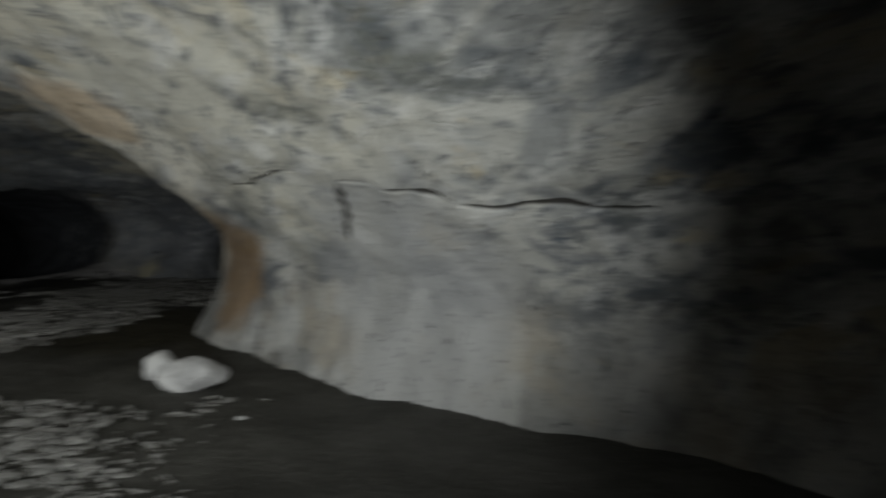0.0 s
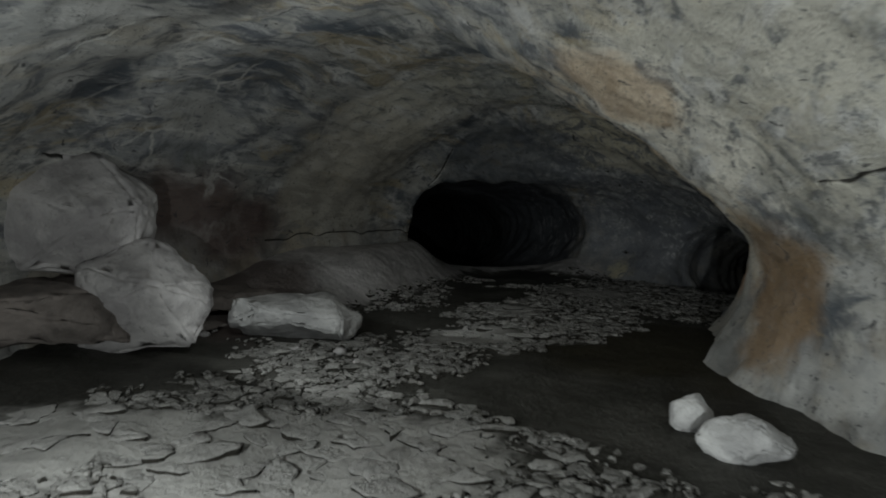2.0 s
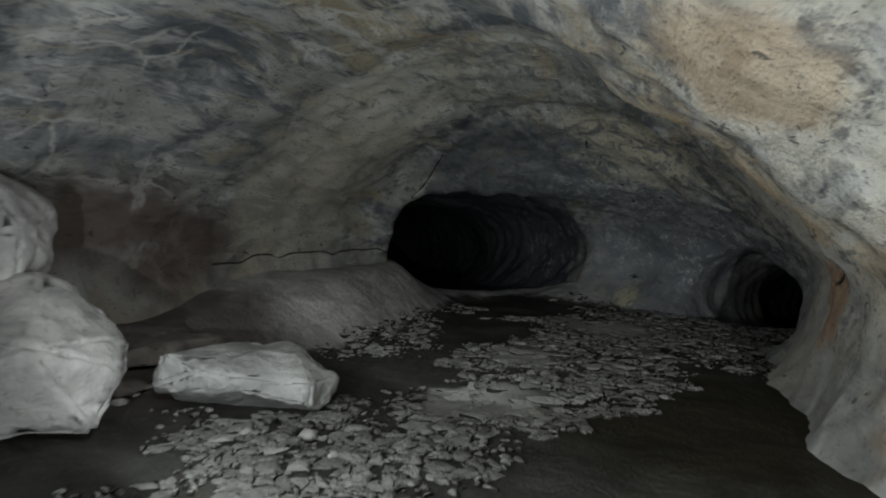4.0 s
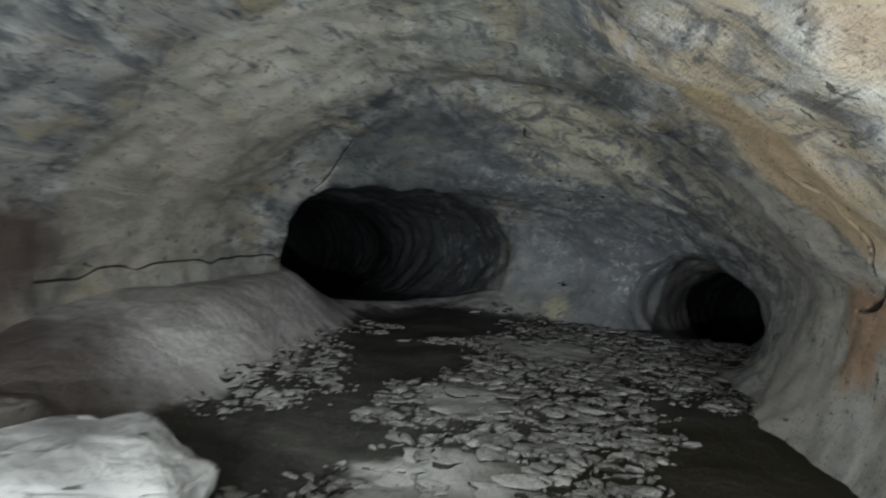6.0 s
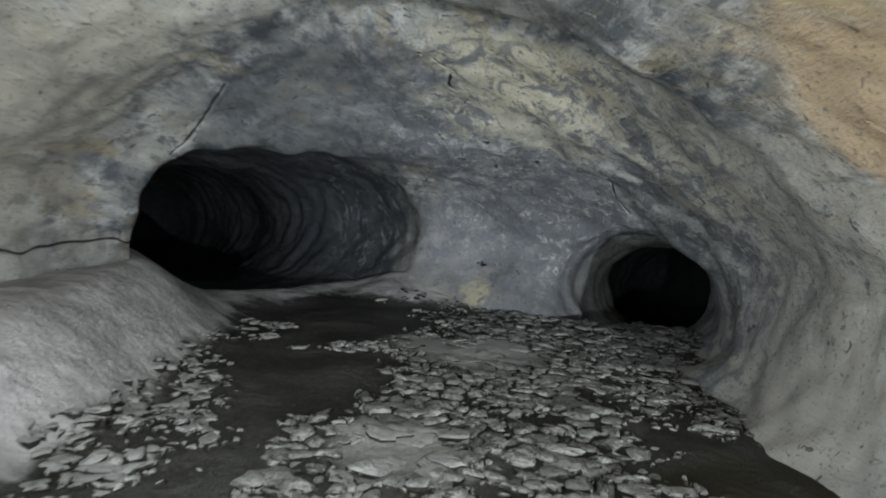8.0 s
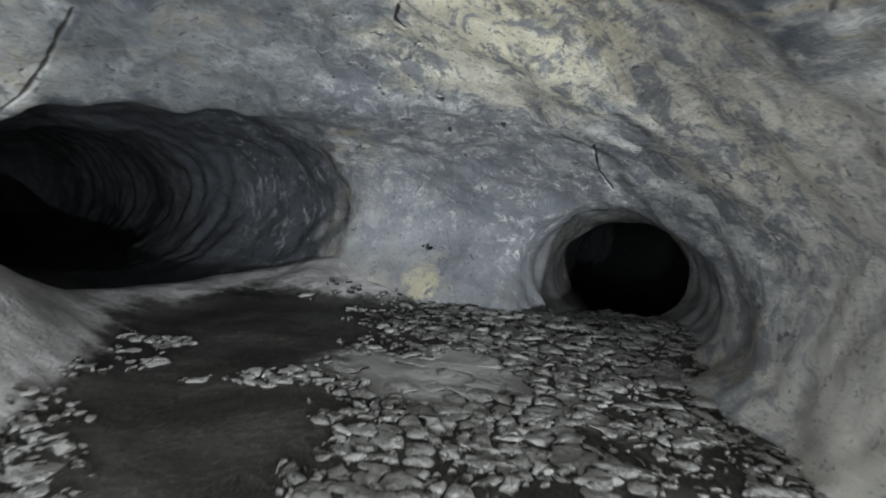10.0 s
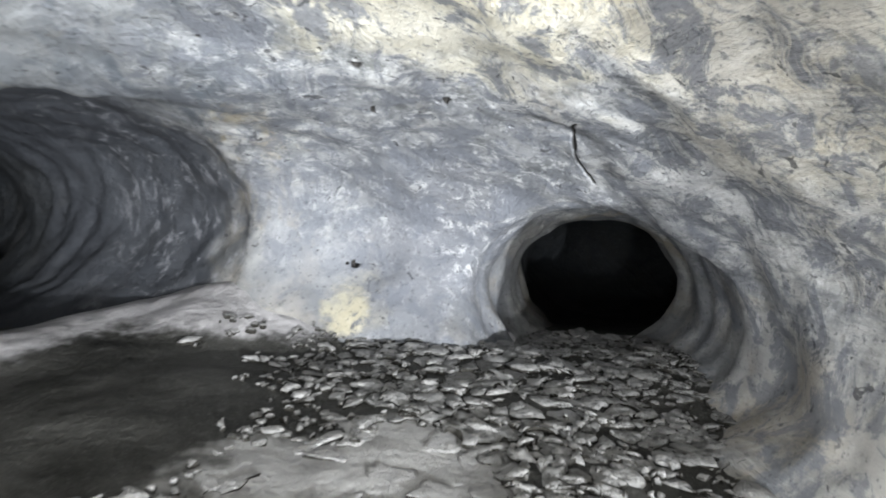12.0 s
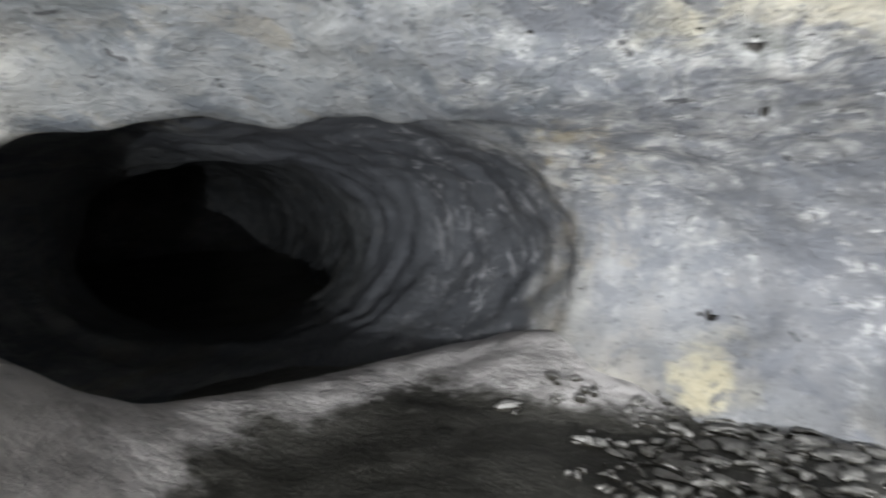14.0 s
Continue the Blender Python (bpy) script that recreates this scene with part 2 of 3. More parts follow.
def crust_material(name, lo, hi, worn=0.6):
    m = Mat(name)
    rnd = m.node("ShaderNodeObjectInfo").outputs["Random"]
    isl = m.node("ShaderNodeNewGeometry").outputs["Random Per Island"]
    c = m.mix(m.math("FRACT", m.math("ADD", rnd, isl)), lo, hi)
    c = m.mix(m.step(m.noise(9, 7, 0.65), 0.5, 0.68, 0, worn), c, (0.10, 0.097, 0.09))
    # faces not turned upward go dark: damp mud plus shade painted against low torches
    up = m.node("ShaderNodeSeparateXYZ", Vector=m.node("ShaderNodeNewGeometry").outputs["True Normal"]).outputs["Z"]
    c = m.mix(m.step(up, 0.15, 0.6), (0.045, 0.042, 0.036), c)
    fine = m.noise(40, 5, 0.6)
    return m.done(c, 0.95, m.math("ADD", m.noise(17, 7, 0.65), m.math("MULTIPLY", fine, 0.5)), 0.06, 1.0, 0.12)


# dry pale crust sheets on the mud: plan place and radius
SHEETS = [((-4.0, 3.6), 1.2), ((-3.5, 4.1), 0.75), ((-5.0, 3.1), 0.8), ((-4.95, 7.2), 0.65), ((-5.55, 11.15), 0.62), ((-5.1, 11.4), 0.5), ((-5.35, 8.9), 0.5)]
ROCK, MUD = rock_material(), mud_material()
CRUST = crust_material("dry_mud_clods", (0.24, 0.235, 0.226), (0.48, 0.47, 0.456))
SHEET = crust_material("dry_mud_sheet", (0.44, 0.43, 0.42), (0.56, 0.548, 0.535), 0.35)
GREY_STONE = stone_material("grey_stone", (0.34, 0.325, 0.33), (0.55, 0.53, 0.53), (0.22, 0.21, 0.21))
BROWN_STONE = stone_material("brown_stone", (0.12, 0.105, 0.098), (0.24, 0.21, 0.195), (0.08, 0.07, 0.065))
PALE_STONE = stone_material("pale_stone", (0.40, 0.395, 0.40), (0.64, 0.635, 0.635), (0.27, 0.265, 0.27))

# ---- the cave: lava tubes as swept ellipses, melted together ----
# a tube: plan x, y, height of its axis, half width, half height; then, where its two sides differ,
# the haunch's roundness on the right hand, the half width on the left hand and the haunch's roundness there
MAIN = [(5.0, -2.2, 0.7, 2.6, 1.8, 1.7, 2.6, 1.85), (-0.2, 1.2, 0.6, 3.05, 2.05, 1.7, 3.05, 1.85), (-2.8, 3.2, 0.75, 3.1, 2.05, 1.6, 3.1, 1.8),
        (-4.95, 5.8, 0.95, 2.92, 1.95, 1.36, 3.2, 1.9), (-5.2, 8.2, 1.0, 2.6, 1.88, 1.38, 3.05, 2.05), (-5.65, 10.2, 0.9, 2.66, 1.84, 1.6, 2.8, 2.1),
        (-5.7, 11.3, 0.8, 2.6, 1.2, 2.0, 2.65, 2.2)]
# far ends of LEFT and RIGHT widen into unseen chambers, added to keep them dark
LEFT = [(-6.6, 12.2, 0.85, 1.28, 0.86, 2.0, 1.55, 3.0), (-8.3, 13.0, 0.86, 1.8, 0.96, 2.0, 2.14, 4.5), (-10.5, 14.8, 0.7, 1.35, 0.85, 2.0, 1.35, 2.6), (-12.2, 16.6, 0.4, 1.9, 1.2, 2.0, 1.9, 2.0),
        (-14.8, 18.6, 0.2, 2.0, 1.2, 2.0, 2.0, 2.0)]
RIGHT = [(-4.15, 12.3, 0.52, 1.15, 0.78), (-3.74, 14.2, 0.4, 0.76, 0.64), (-3.5, 15.1, 0.25, 0.7, 0.58), (-2.9, 17.2, -0.1, 1.3, 0.95), (-2.2, 20.0, -0.3, 1.4, 0.95)]


def tube_field(stations, x, y, z, ripple=0.0):
    best, run = None, 0.0
    for (x0, y0, z0, a0, b0, *p0), (x1, y1, z1, a1, b1, *p1) in zip(stations, stations[1:]):
        dx, dy = x1 - x0, y1 - y0
        size = math.hypot(dx, dy)
        t = np.clip(((x - x0) * dx + (y - y0) * dy) / size ** 2, 0, 1)
        ox, oy = x - x0 - t * dx, y - y0 - t * dy
        d = np.hypot(ox, oy)
        a, b = a0 + t * (a1 - a0), b0 + t * (b1 - b0)
        if ripple:
            s = run + t * size
            lean = 1.3 * np.sin(z * 2.1 + s) + 0.8 * np.sin((x - y) * 1.7)
            wave = ripple * (np.sin(s * 7.0 + 2 * np.sin(s * 3.1) + lean) + 0.6 * np.sin(s * 17.0 + z * 4.0 + 2 * lean))
            a, b = a + wave, b + wave * 0.7
        dz = z - (z0 + t * (z1 - z0))
        if p0:
            right = np.clip(0.5 + 0.5 * (ox * dy - oy * dx) / size / 0.8, 0, 1)
            p_right, a_left, p_left = (u + t * (v - u) for u, v in zip(p0, p1))
            p = 2 + np.clip(dz / 0.4, 0, 1) * (right * p_right + (1 - right) * p_left - 2)
            a = a + (1 - right) * (a_left - a0 - t * (a1 - a0))
            r = ((d / a) ** p + (np.abs(dz) / b) ** p) ** (1 / p)
        else:
            r = np.sqrt((d / a) ** 2 + (dz / b) ** 2)
        f = (r - 1) * np.minimum(a, b)
        best = f if best is None else melt(best, f, 0.25)
        run += size
    return best


def melt(a, b, k):
    h = np.clip(k - np.abs(a - b), 0, None) / k
    return np.minimum(a, b) - h * h * k * 0.25


def cave_field(x, y, z):
    f = tube_field(MAIN, x, y, z)
    f = melt(f, tube_field(LEFT, x, y, z, 0.026), 0.10)
    f = melt(f, tube_field(RIGHT, x, y, z, 0.034), 0.12)
    return f


def surface(field, lo, hi, h):
    """The zero surface of a field on a grid of step h: points and quads (naive surface nets)."""
    axes = [np.arange(a, b, h, dtype=np.float32) for a, b in zip(lo, hi)]
    n = [len(a) for a in axes]
    f = field(axes[0][:, None, None], axes[1][None, :, None], axes[2][None, None, :]).astype(np.float32)
    s = f < 0
    cells = np.zeros([k - 1 for k in n], np.int8)
    corners = [(i, j, k) for i in (0, 1) for j in (0, 1) for k in (0, 1)]
    for i, j, k in corners:
        cells += s[i:n[0] - 1 + i, j:n[1] - 1 + j, k:n[2] - 1 + k]
    act = np.argwhere((cells > 0) & (cells < 8))
    ids = -np.ones(cells.shape, np.int32)
    ids[act[:, 0], act[:, 1], act[:, 2]] = np.arange(len(act))
    total, count = np.zeros((len(act), 3)), np.zeros(len(act))
    for c in corners:
        for ax in range(3):
            if c[ax]:
                continue
            e = list(c)
            e[ax] = 1
            p, q = act + c, act + e
            fp, fq = f[p[:, 0], p[:, 1], p[:, 2]], f[q[:, 0], q[:, 1], q[:, 2]]
            cross = (fp < 0) != (fq < 0)
            t = np.where(cross, fp / np.where(cross, fp - fq, 1), 0)
            pt = np.array(c, float) + t[:, None] * (np.array(e) - np.array(c))
            total += np.where(cross[:, None], pt, 0)
            count += cross
    pts = np.array(lo) + (act + total / count[:, None]) * h
    quads = []
    for ax in range(3):
        u, v = (ax + 1) % 3, (ax + 2) % 3
        a, b = [slice(None)] * 3, [slice(None)] * 3
        a[ax], b[ax] = slice(0, -1), slice(1, None)
        hit = np.argwhere(s[tuple(a)] != s[tuple(b)])
        ok = (hit[:, u] > 0) & (hit[:, v] > 0) & (hit[:, u] < n[u] - 1) & (hit[:, v] < n[v] - 1)
        hit = hit[ok]
        inside = s[hit[:, 0], hit[:, 1], hit[:, 2]]
        ring = []
        for du, dv in ((0, 0), (1, 0), (1, 1), (0, 1)):
            w = hit.copy()
            w[:, u] -= du
            w[:, v] -= dv
            ring.append(ids[w[:, 0], w[:, 1], w[:, 2]])
        q = np.stack(ring, 1)
        q[inside] = q[inside][:, ::-1]
        quads.append(q)
    return pts, np.concatenate(quads)


def mesh_from(name, pts, faces, material, smooth=True):
    me = bpy.data.meshes.new(name)
    me.from_pydata(pts.tolist() if hasattr(pts, "tolist") else pts, [], faces.tolist() if hasattr(faces, "tolist") else faces)
    me.materials.append(material)
    if smooth:
        me.shade_smooth()
    return me


def normals_of(pts, quads):
    n = np.cross(pts[quads[:, 2]] - pts[quads[:, 0]], pts[quads[:, 3]] - pts[quads[:, 1]])
    out = np.zeros_like(pts)
    for k in range(4):
        np.add.at(out, quads[:, k], n)
    return out / np.maximum(np.linalg.norm(out, axis=1), 1e-9)[:, None], n


def rough(pts, sizes):
    """Sum of noises of the given (size in metres, height) at each point."""
    out = np.zeros(len(pts))
    for size, height in sizes:
        out += height * np.array([noise.noise(p) for p in (pts / size).tolist()])
    return out


LO, HI, STEP = (-17.6, -4.8, -1.4), (7.4, 22.0, 3.2), 0.065
pts, quads = surface(cave_field, LO, HI, STEP)
way, _ = normals_of(pts, quads)
pts = pts + way * rough(pts, [(1.5, 0.13), (0.55, 0.065), (0.19, 0.028)])[:, None]

# cracks and ledge seams: width, depth, and the line that each one follows
SEAMS = [
    (0.014, 0.07, [(-0.82, 4.9, 1.60), (-0.3, 4.6, 1.66), (0.16, 4.3, 1.60), (0.5, 4.1, 1.62), (1.2, 3.7, 1.53)]),
    (0.026, 0.07, [(-0.80, 4.95, 1.60), (-0.76, 5.2, 1.40), (-0.72, 5.4, 1.22)]),
    (0.011, 0.05, [(-1.85, 5.7, 1.45), (-1.5, 5.4, 1.60), (-1.2, 5.1, 1.66)]),
    (0.017, 0.07, [(-3.4, 8.47, 1.9), (-3.15, 8.3, 1.72), (-2.94, 8.16, 1.54), (-2.8, 8.5, 1.3), (-2.65, 9.2, 1.08)]),
    (0.006, 0.03, [(-8.2, 7.4, 0.84), (-8.2, 7.8, 0.86), (-8.3, 9.2, 0.9), (-8.4, 10.3, 0.9), (-8.5, 10.9, 0.86)]),
    (0.022, 0.08, [(-7.7, 4.0, 1.95), (-7.9, 4.5, 1.93), (-8.1, 5.0, 1.75), (-8.2, 5.35, 1.5), (-8.25, 5.6, 1.3)]),
]
ROOF_CRACKS = [
    (0.013, 0.05, [(-8.3, 10.9, 1.75), (-8.02, 10.91, 2.02), (-7.75, 10.7, 2.2), (-7.5, 10.5, 2.3)]),
    (0.011, 0.04, [(-5.87, 3.49, 2.26), (-5.64, 3.75, 2.45), (-5.5, 3.8, 2.5)]),
    (0.011, 0.04, [(-5.07, 3.53, 2.6), (-4.95, 3.35, 2.61), (-4.8, 3.2, 2.62)]),
    (0.010, 0.04, [(-4.3, 12.2, 1.86), (-4.24, 12.54, 1.7), (-4.15, 12.75, 1.53), (-3.98, 12.92, 1.4)]),
    (0.010, 0.04, [(-5.9, 10.6, 2.3), (-5.75, 11.0, 2.2), (-5.8, 11.4, 2.05)]),
]
CRACKS = SEAMS + ROOF_CRACKS
# pits left by burst bubbles: place and width
PITS = [((-5.76, 13.84, 0.6), 0.045), ((-6.48, 14.14, 0.97), 0.035), ((-6.38, 12.08, 2.07), 0.035), ((-5.72, 12.14, 2.07), 0.03), ((-5.53, 12.18, 2.04), 0.035),
        ((-5.51, 12.69, 1.81), 0.03), ((-3.65, 11.87, 1.59), 0.04), ((-5.03, 12.49, 1.86), 0.03), ((-5.12, 13.12, 1.56), 0.03), ((-5.86, 12.96, 1.72), 0.025),
        ((-8.2, 6.75, 1.6), 0.06), ((-8.3, 7.35, 1.54), 0.035), ((-8.1, 10.8, 2.0), 0.03), ((-4.6, 12.6, 1.75), 0.025), ((-5.3, 12.9, 1.7), 0.02), ((-4.0, 12.2, 1.7), 0.025)]
CRACKS += [(w, 0.8 * w + 0.02, [(x - 0.4 * w, y, z), (x + 0.4 * w, y, z - 0.5 * w)]) for (x, y, z), w in PITS]


def on_surface(line):
    """Points every 2 cm along a line, drawn onto the rock, wandering a little."""
    near = []
    for a, b in zip(line, line[1:]):
        a, b = np.array(a), np.array(b)
        k = max(2, int(np.linalg.norm(b - a) / 0.02))
        near += [a + (b - a) * i / k for i in range(k)]
    near = np.array(near)
    near += 0.018 * np.array([noise.noise_vector(p) for p in (near / 0.16).tolist()])
    lo, hi = near.min(0) - 1.0, near.max(0) + 1.0
    local = pts[((pts > lo) & (pts < hi)).all(1)]
    snap = np.array([local[((local - p) ** 2).sum(1).argmin()] for p in near])
    for _ in range(24):
        snap[1:-1] = (snap[:-2] + 2 * snap[1:-1] + snap[2:]) / 4
    return snap


lines = [(w, d, on_surface(line)) for w, d, line in CRACKS]
mids = pts[quads].mean(axis=1)
near_crack = np.zeros(len(quads), bool)
for w, d, line in lines:
    box = np.where(((mids > line.min(0) - 0.2) & (mids < line.max(0) + 0.2)).all(1))[0]
    gap = np.sqrt(((mids[box][:, None] - line[None, ::2]) ** 2).sum(-1)).min(1)
    near_crack[box[gap < 0.10]] = True
FINE = 9
grid = [((i / FINE), (j / FINE)) for i in range(FINE + 1) for j in range(FINE + 1)]
old = quads[near_crack]
corner = [pts[old[:, k]] for k in range(4)]
fine_pts = np.stack([(1 - u) * (1 - v) * corner[0] + u * (1 - v) * corner[1] + u * v * corner[2] + (1 - u) * v * corner[3] for u, v in grid], 1)
cell = [(i * (FINE + 1) + j, (i + 1) * (FINE + 1) + j, (i + 1) * (FINE + 1) + j + 1, i * (FINE + 1) + j + 1) for i in range(FINE) for j in range(FINE)]
fine_quads = (np.arange(len(old))[:, None, None] * len(grid) + np.array(cell)[None]).reshape(-1, 4)
flat = fine_pts.reshape(-1, 3)
_, first, back = np.unique(np.round(flat, 4), axis=0, return_index=True, return_inverse=True)
fine_pts, fine_quads = flat[first], back.reshape(-1)[fine_quads]
fine_way, _ = normals_of(fine_pts, fine_quads)
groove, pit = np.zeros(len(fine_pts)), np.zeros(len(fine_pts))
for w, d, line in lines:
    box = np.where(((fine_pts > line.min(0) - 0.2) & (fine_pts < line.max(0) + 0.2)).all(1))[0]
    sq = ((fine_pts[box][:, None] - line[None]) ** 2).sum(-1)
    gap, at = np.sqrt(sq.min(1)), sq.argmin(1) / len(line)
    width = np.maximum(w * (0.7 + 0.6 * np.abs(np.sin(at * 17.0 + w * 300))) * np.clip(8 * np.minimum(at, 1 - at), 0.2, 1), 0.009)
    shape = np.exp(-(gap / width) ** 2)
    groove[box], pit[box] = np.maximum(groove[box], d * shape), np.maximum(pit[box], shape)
fine_pts = fine_pts - fine_way * groove[:, None]
quads = np.concatenate([quads[~near_crack], fine_quads + len(pts)])
pit = np.concatenate([np.zeros(len(pts)), pit])
pts = np.concatenate([pts, fine_pts])
# the outer side of the rock, half a metre behind the inner one
shell_pts, shell_quads = surface(lambda x, y, z: cave_field(x, y, z) - 0.55, tuple(v - 1.0 for v in LO), tuple(v + 1.0 for v in HI), 0.25)
quads = np.concatenate([quads, shell_quads[:, ::-1] + len(pts)])
pts, pit = np.concatenate([pts, shell_pts]), np.concatenate([pit, np.zeros(len(shell_pts))])
way, _ = normals_of(pts, quads)


def cut(name, mask, label, category):
    used, back = np.unique(quads[mask], return_inverse=True)
    me = mesh_from(name, pts[used], back.reshape(-1, 4), ROCK)
    me.normals_split_custom_set_from_vertices(way[used].tolist())
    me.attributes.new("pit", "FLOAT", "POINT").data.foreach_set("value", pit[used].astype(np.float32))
    return tagged(new(name, me), label, category, kind="structure")


mx, my, mz = pts[quads].mean(axis=1).T
slope = [cave_field(mx + 0.1 * i, my + 0.1 * j, mz + 0.1 * k) - cave_field(mx - 0.1 * i, my - 0.1 * j, mz - 0.1 * k) for i, j, k in ((1, 0, 0), (0, 1, 0), (0, 0, 1))]
is_roof = (slope[2] > 0.6 * np.sqrt(sum(v * v for v in slope))) & (mz > 1.0)
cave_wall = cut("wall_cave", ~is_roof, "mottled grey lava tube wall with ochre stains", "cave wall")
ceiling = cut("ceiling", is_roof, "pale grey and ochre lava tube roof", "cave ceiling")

# ---- the floor ----


def bank_height(x, y):
    """The silt bank along the left wall, and the low rim before the left tunnel's mouth."""
    edge = -6.75 - 0.27 * np.clip(y - 8.5, 0, None)
    side = np.clip(edge - x, 0, None) * np.clip((12.4 - y) / 1.8, 0, 1)
    grown = np.clip((y - 4.6) / 3.8, 0, 1)
    past = -0.87 * (x + 8.2) + 0.5 * (y - 13.0)
    rim = 0.10 * np.exp(-((past + 0.2) / 0.45) ** 2) * np.where((y > 10.5) & (x < -5.6), 1, 0)
    sill = 0.36 * np.exp(-((x + 6.6) / 0.75) ** 2) * np.clip((y - 13.0) / 0.8, 0, 1)
    rise = np.minimum(side / 1.05, 1)
    return 0.64 * grown * grown * (3 - 2 * grown) * rise * rise * (3 - 2 * rise) + np.maximum(rim, sill)


def floor_height(x, y):
    z = 0.07 + 0.05 * np.sin(x * 0.9 + 1.0) * np.sin(y * 0.7) + 0.02 * np.sin(x * 3.1 + y * 1.3)
    fall = np.where(x > -5.5, np.clip(y - 13.3, 0, None) * 0.2, 0)
    past = np.clip(-0.87 * (x + 8.2) + 0.5 * (y - 13.0), 0, None)
    return z - fall - np.where((x < -5.5) & (y > 10), 0.2 * np.minimum(past, 2.2), 0) + bank_height(x, y)


def make_floor():
    xs, ys = np.arange(-17.3, 6.6, 0.07), np.arange(-4.4, 21.8, 0.07)
    gx, gy = np.meshgrid(xs, ys, indexing="ij")
    gz = floor_height(gx, gy)
    keep = cave_field(gx, gy, gz) < 0.25
    flat = np.stack([gx, gy, gz], -1).reshape(-1, 3)
    flat[:, 2] += rough(flat * (1, 1, 0), [(0.5, 0.03), (0.15, 0.012)])
    ids = np.arange(len(flat)).reshape(gx.shape)
    q = np.stack([ids[:-1, :-1], ids[1:, :-1], ids[1:, 1:], ids[:-1, 1:]], -1)[keep[:-1, :-1]]
    used, back = np.unique(q, return_inverse=True)
    me = mesh_from("floor", flat[used], back.reshape(-1, 4), MUD)
    silt = me.attributes.new("silt", "FLOAT", "POINT")
    silt.data.foreach_set("value", np.clip(bank_height(flat[used][:, 0], flat[used][:, 1]) * 5, 0, 1).astype(np.float32))
    return tagged(new("floor", me), "dark damp mud floor of the lava tube", "cave floor", kind="structure")


floor = make_floor()


# ---- loose rocks ----
def hull_rock(seed, size, facets=26, detail=3, rugged=0.028, flat_top=0.0, boxy=2.0):
    """A broken rock: a convex hull of random points, its edges worn round, its faces roughened."""
    rnd = random.Random(seed)
    bm = bmesh.new()
    for _ in range(facets):
        v = Vector((rnd.gauss(0, 1), rnd.gauss(0, 1), rnd.gauss(0, 1))).normalized()
        v *= rnd.uniform(0.88, 1.0) / (abs(v.x) ** boxy + abs(v.y) ** boxy + abs(v.z) ** boxy) ** (1 / boxy)
        if flat_top and v.z > flat_top:
            v.z = flat_top + 0.06 * rnd.random()
        if v.z < -0.7:
            v.z = -0.7
        bm.verts.new((v.x * size[0], v.y * size[1], v.z * size[2]))
    made = bmesh.ops.convex_hull(bm, input=bm.verts)
    bmesh.ops.delete(bm, geom=list({g for g in made["geom_interior"] + made["geom_unused"] if isinstance(g, bmesh.types.BMVert)}), context="VERTS")
    bmesh.ops.dissolve_limit(bm, angle_limit=radians(14), verts=bm.verts, edges=bm.edges)
    bmesh.ops.bevel(bm, geom=list(bm.edges), offset=0.05 * min(size), segments=2, affect="EDGES")
    bmesh.ops.triangulate(bm, faces=bm.faces)
    for _ in range(detail):
        long_edges = [e for e in bm.edges if e.calc_length() > 0.07 * max(size)]
        bmesh.ops.subdivide_edges(bm, edges=long_edges, cuts=1)
        bmesh.ops.triangulate(bm, faces=bm.faces)
    bm.normal_update()
    shift = Vector((seed * 3.1, seed * 1.7, 0))
    for v in bm.verts:
        p = v.co / max(size) + shift
        v.co += v.normal * (rugged * noise.noise(p * 3.0) + rugged * 0.7 * noise.noise(p * 8.0) + rugged * 0.4 * noise.noise(p * 21.0)) * max(size) * 1.5
    low = min(v.co.z for v in bm.verts)
    for v in bm.verts:
        v.co.z -= low
    return bm


def rock(name, seed, at, size, turn, material, label, category="rock", group="", tilt=(0, 0), sink=0.04, **more):
    bm = hull_rock(seed, size, **more)
    me = bpy.data.meshes.new(name)
    bm.to_mesh(me)
    bm.free()
    me.materials.append(material)
    me.shade_smooth()
    ob = new(name, me)
    ob.matrix_world = pose(at[0], at[1], at[2] - sink, tilt[0], tilt[1], turn)
    return tagged(ob, label, category, group)


def ground(x, y):
    return float(floor_height(np.array(x), np.array(y)))


rock("boulder", 3, (-6.85, 4.72, ground(-6.85, 4.72)), (0.66, 0.6, 0.62), 20, GREY_STONE, "large angular grey boulder on the mud by the wall", "boulder", facets=16, boxy=2.6)
rock("boulder", 8, (-7.7, 4.5, 0.72), (0.8, 0.72, 0.7), 50, GREY_STONE, "big rounded grey boulder resting on a rock ledge", "boulder", facets=17, boxy=2.4)
rock("ledge_block", 5, (-7.65, 4.2, ground(-7.6, 4.2)), (0.95, 1.1, 0.46), 80, BROWN_STONE, "low flat brownish grey rock ledge beneath a boulder", "rock ledge", flat_top=0.5, facets=40, boxy=3.0)
rock("slab", 12, (-6.32, 6.02, ground(-6.32, 6.02)), (0.66, 0.46, 0.35), 22, PALE_STONE, "flat pale grey broken slab lying on the mud", "rock slab", flat_top=0.5, facets=46, boxy=4.0)
rock("white_rock", 21, (-1.93, 5.3, ground(-1.93, 5.3)), (0.30, 0.2, 0.16), 15, PALE_STONE, "smooth white rock at the foot of the wall", "rock", "white rocks", facets=40)
rock("white_rock", 23, (-2.32, 5.62, ground(-2.32, 5.62)), (0.16, 0.14, 0.16), 60, PALE_STONE, "small white rock leaning by a larger one", "rock", "white rocks", facets=30)
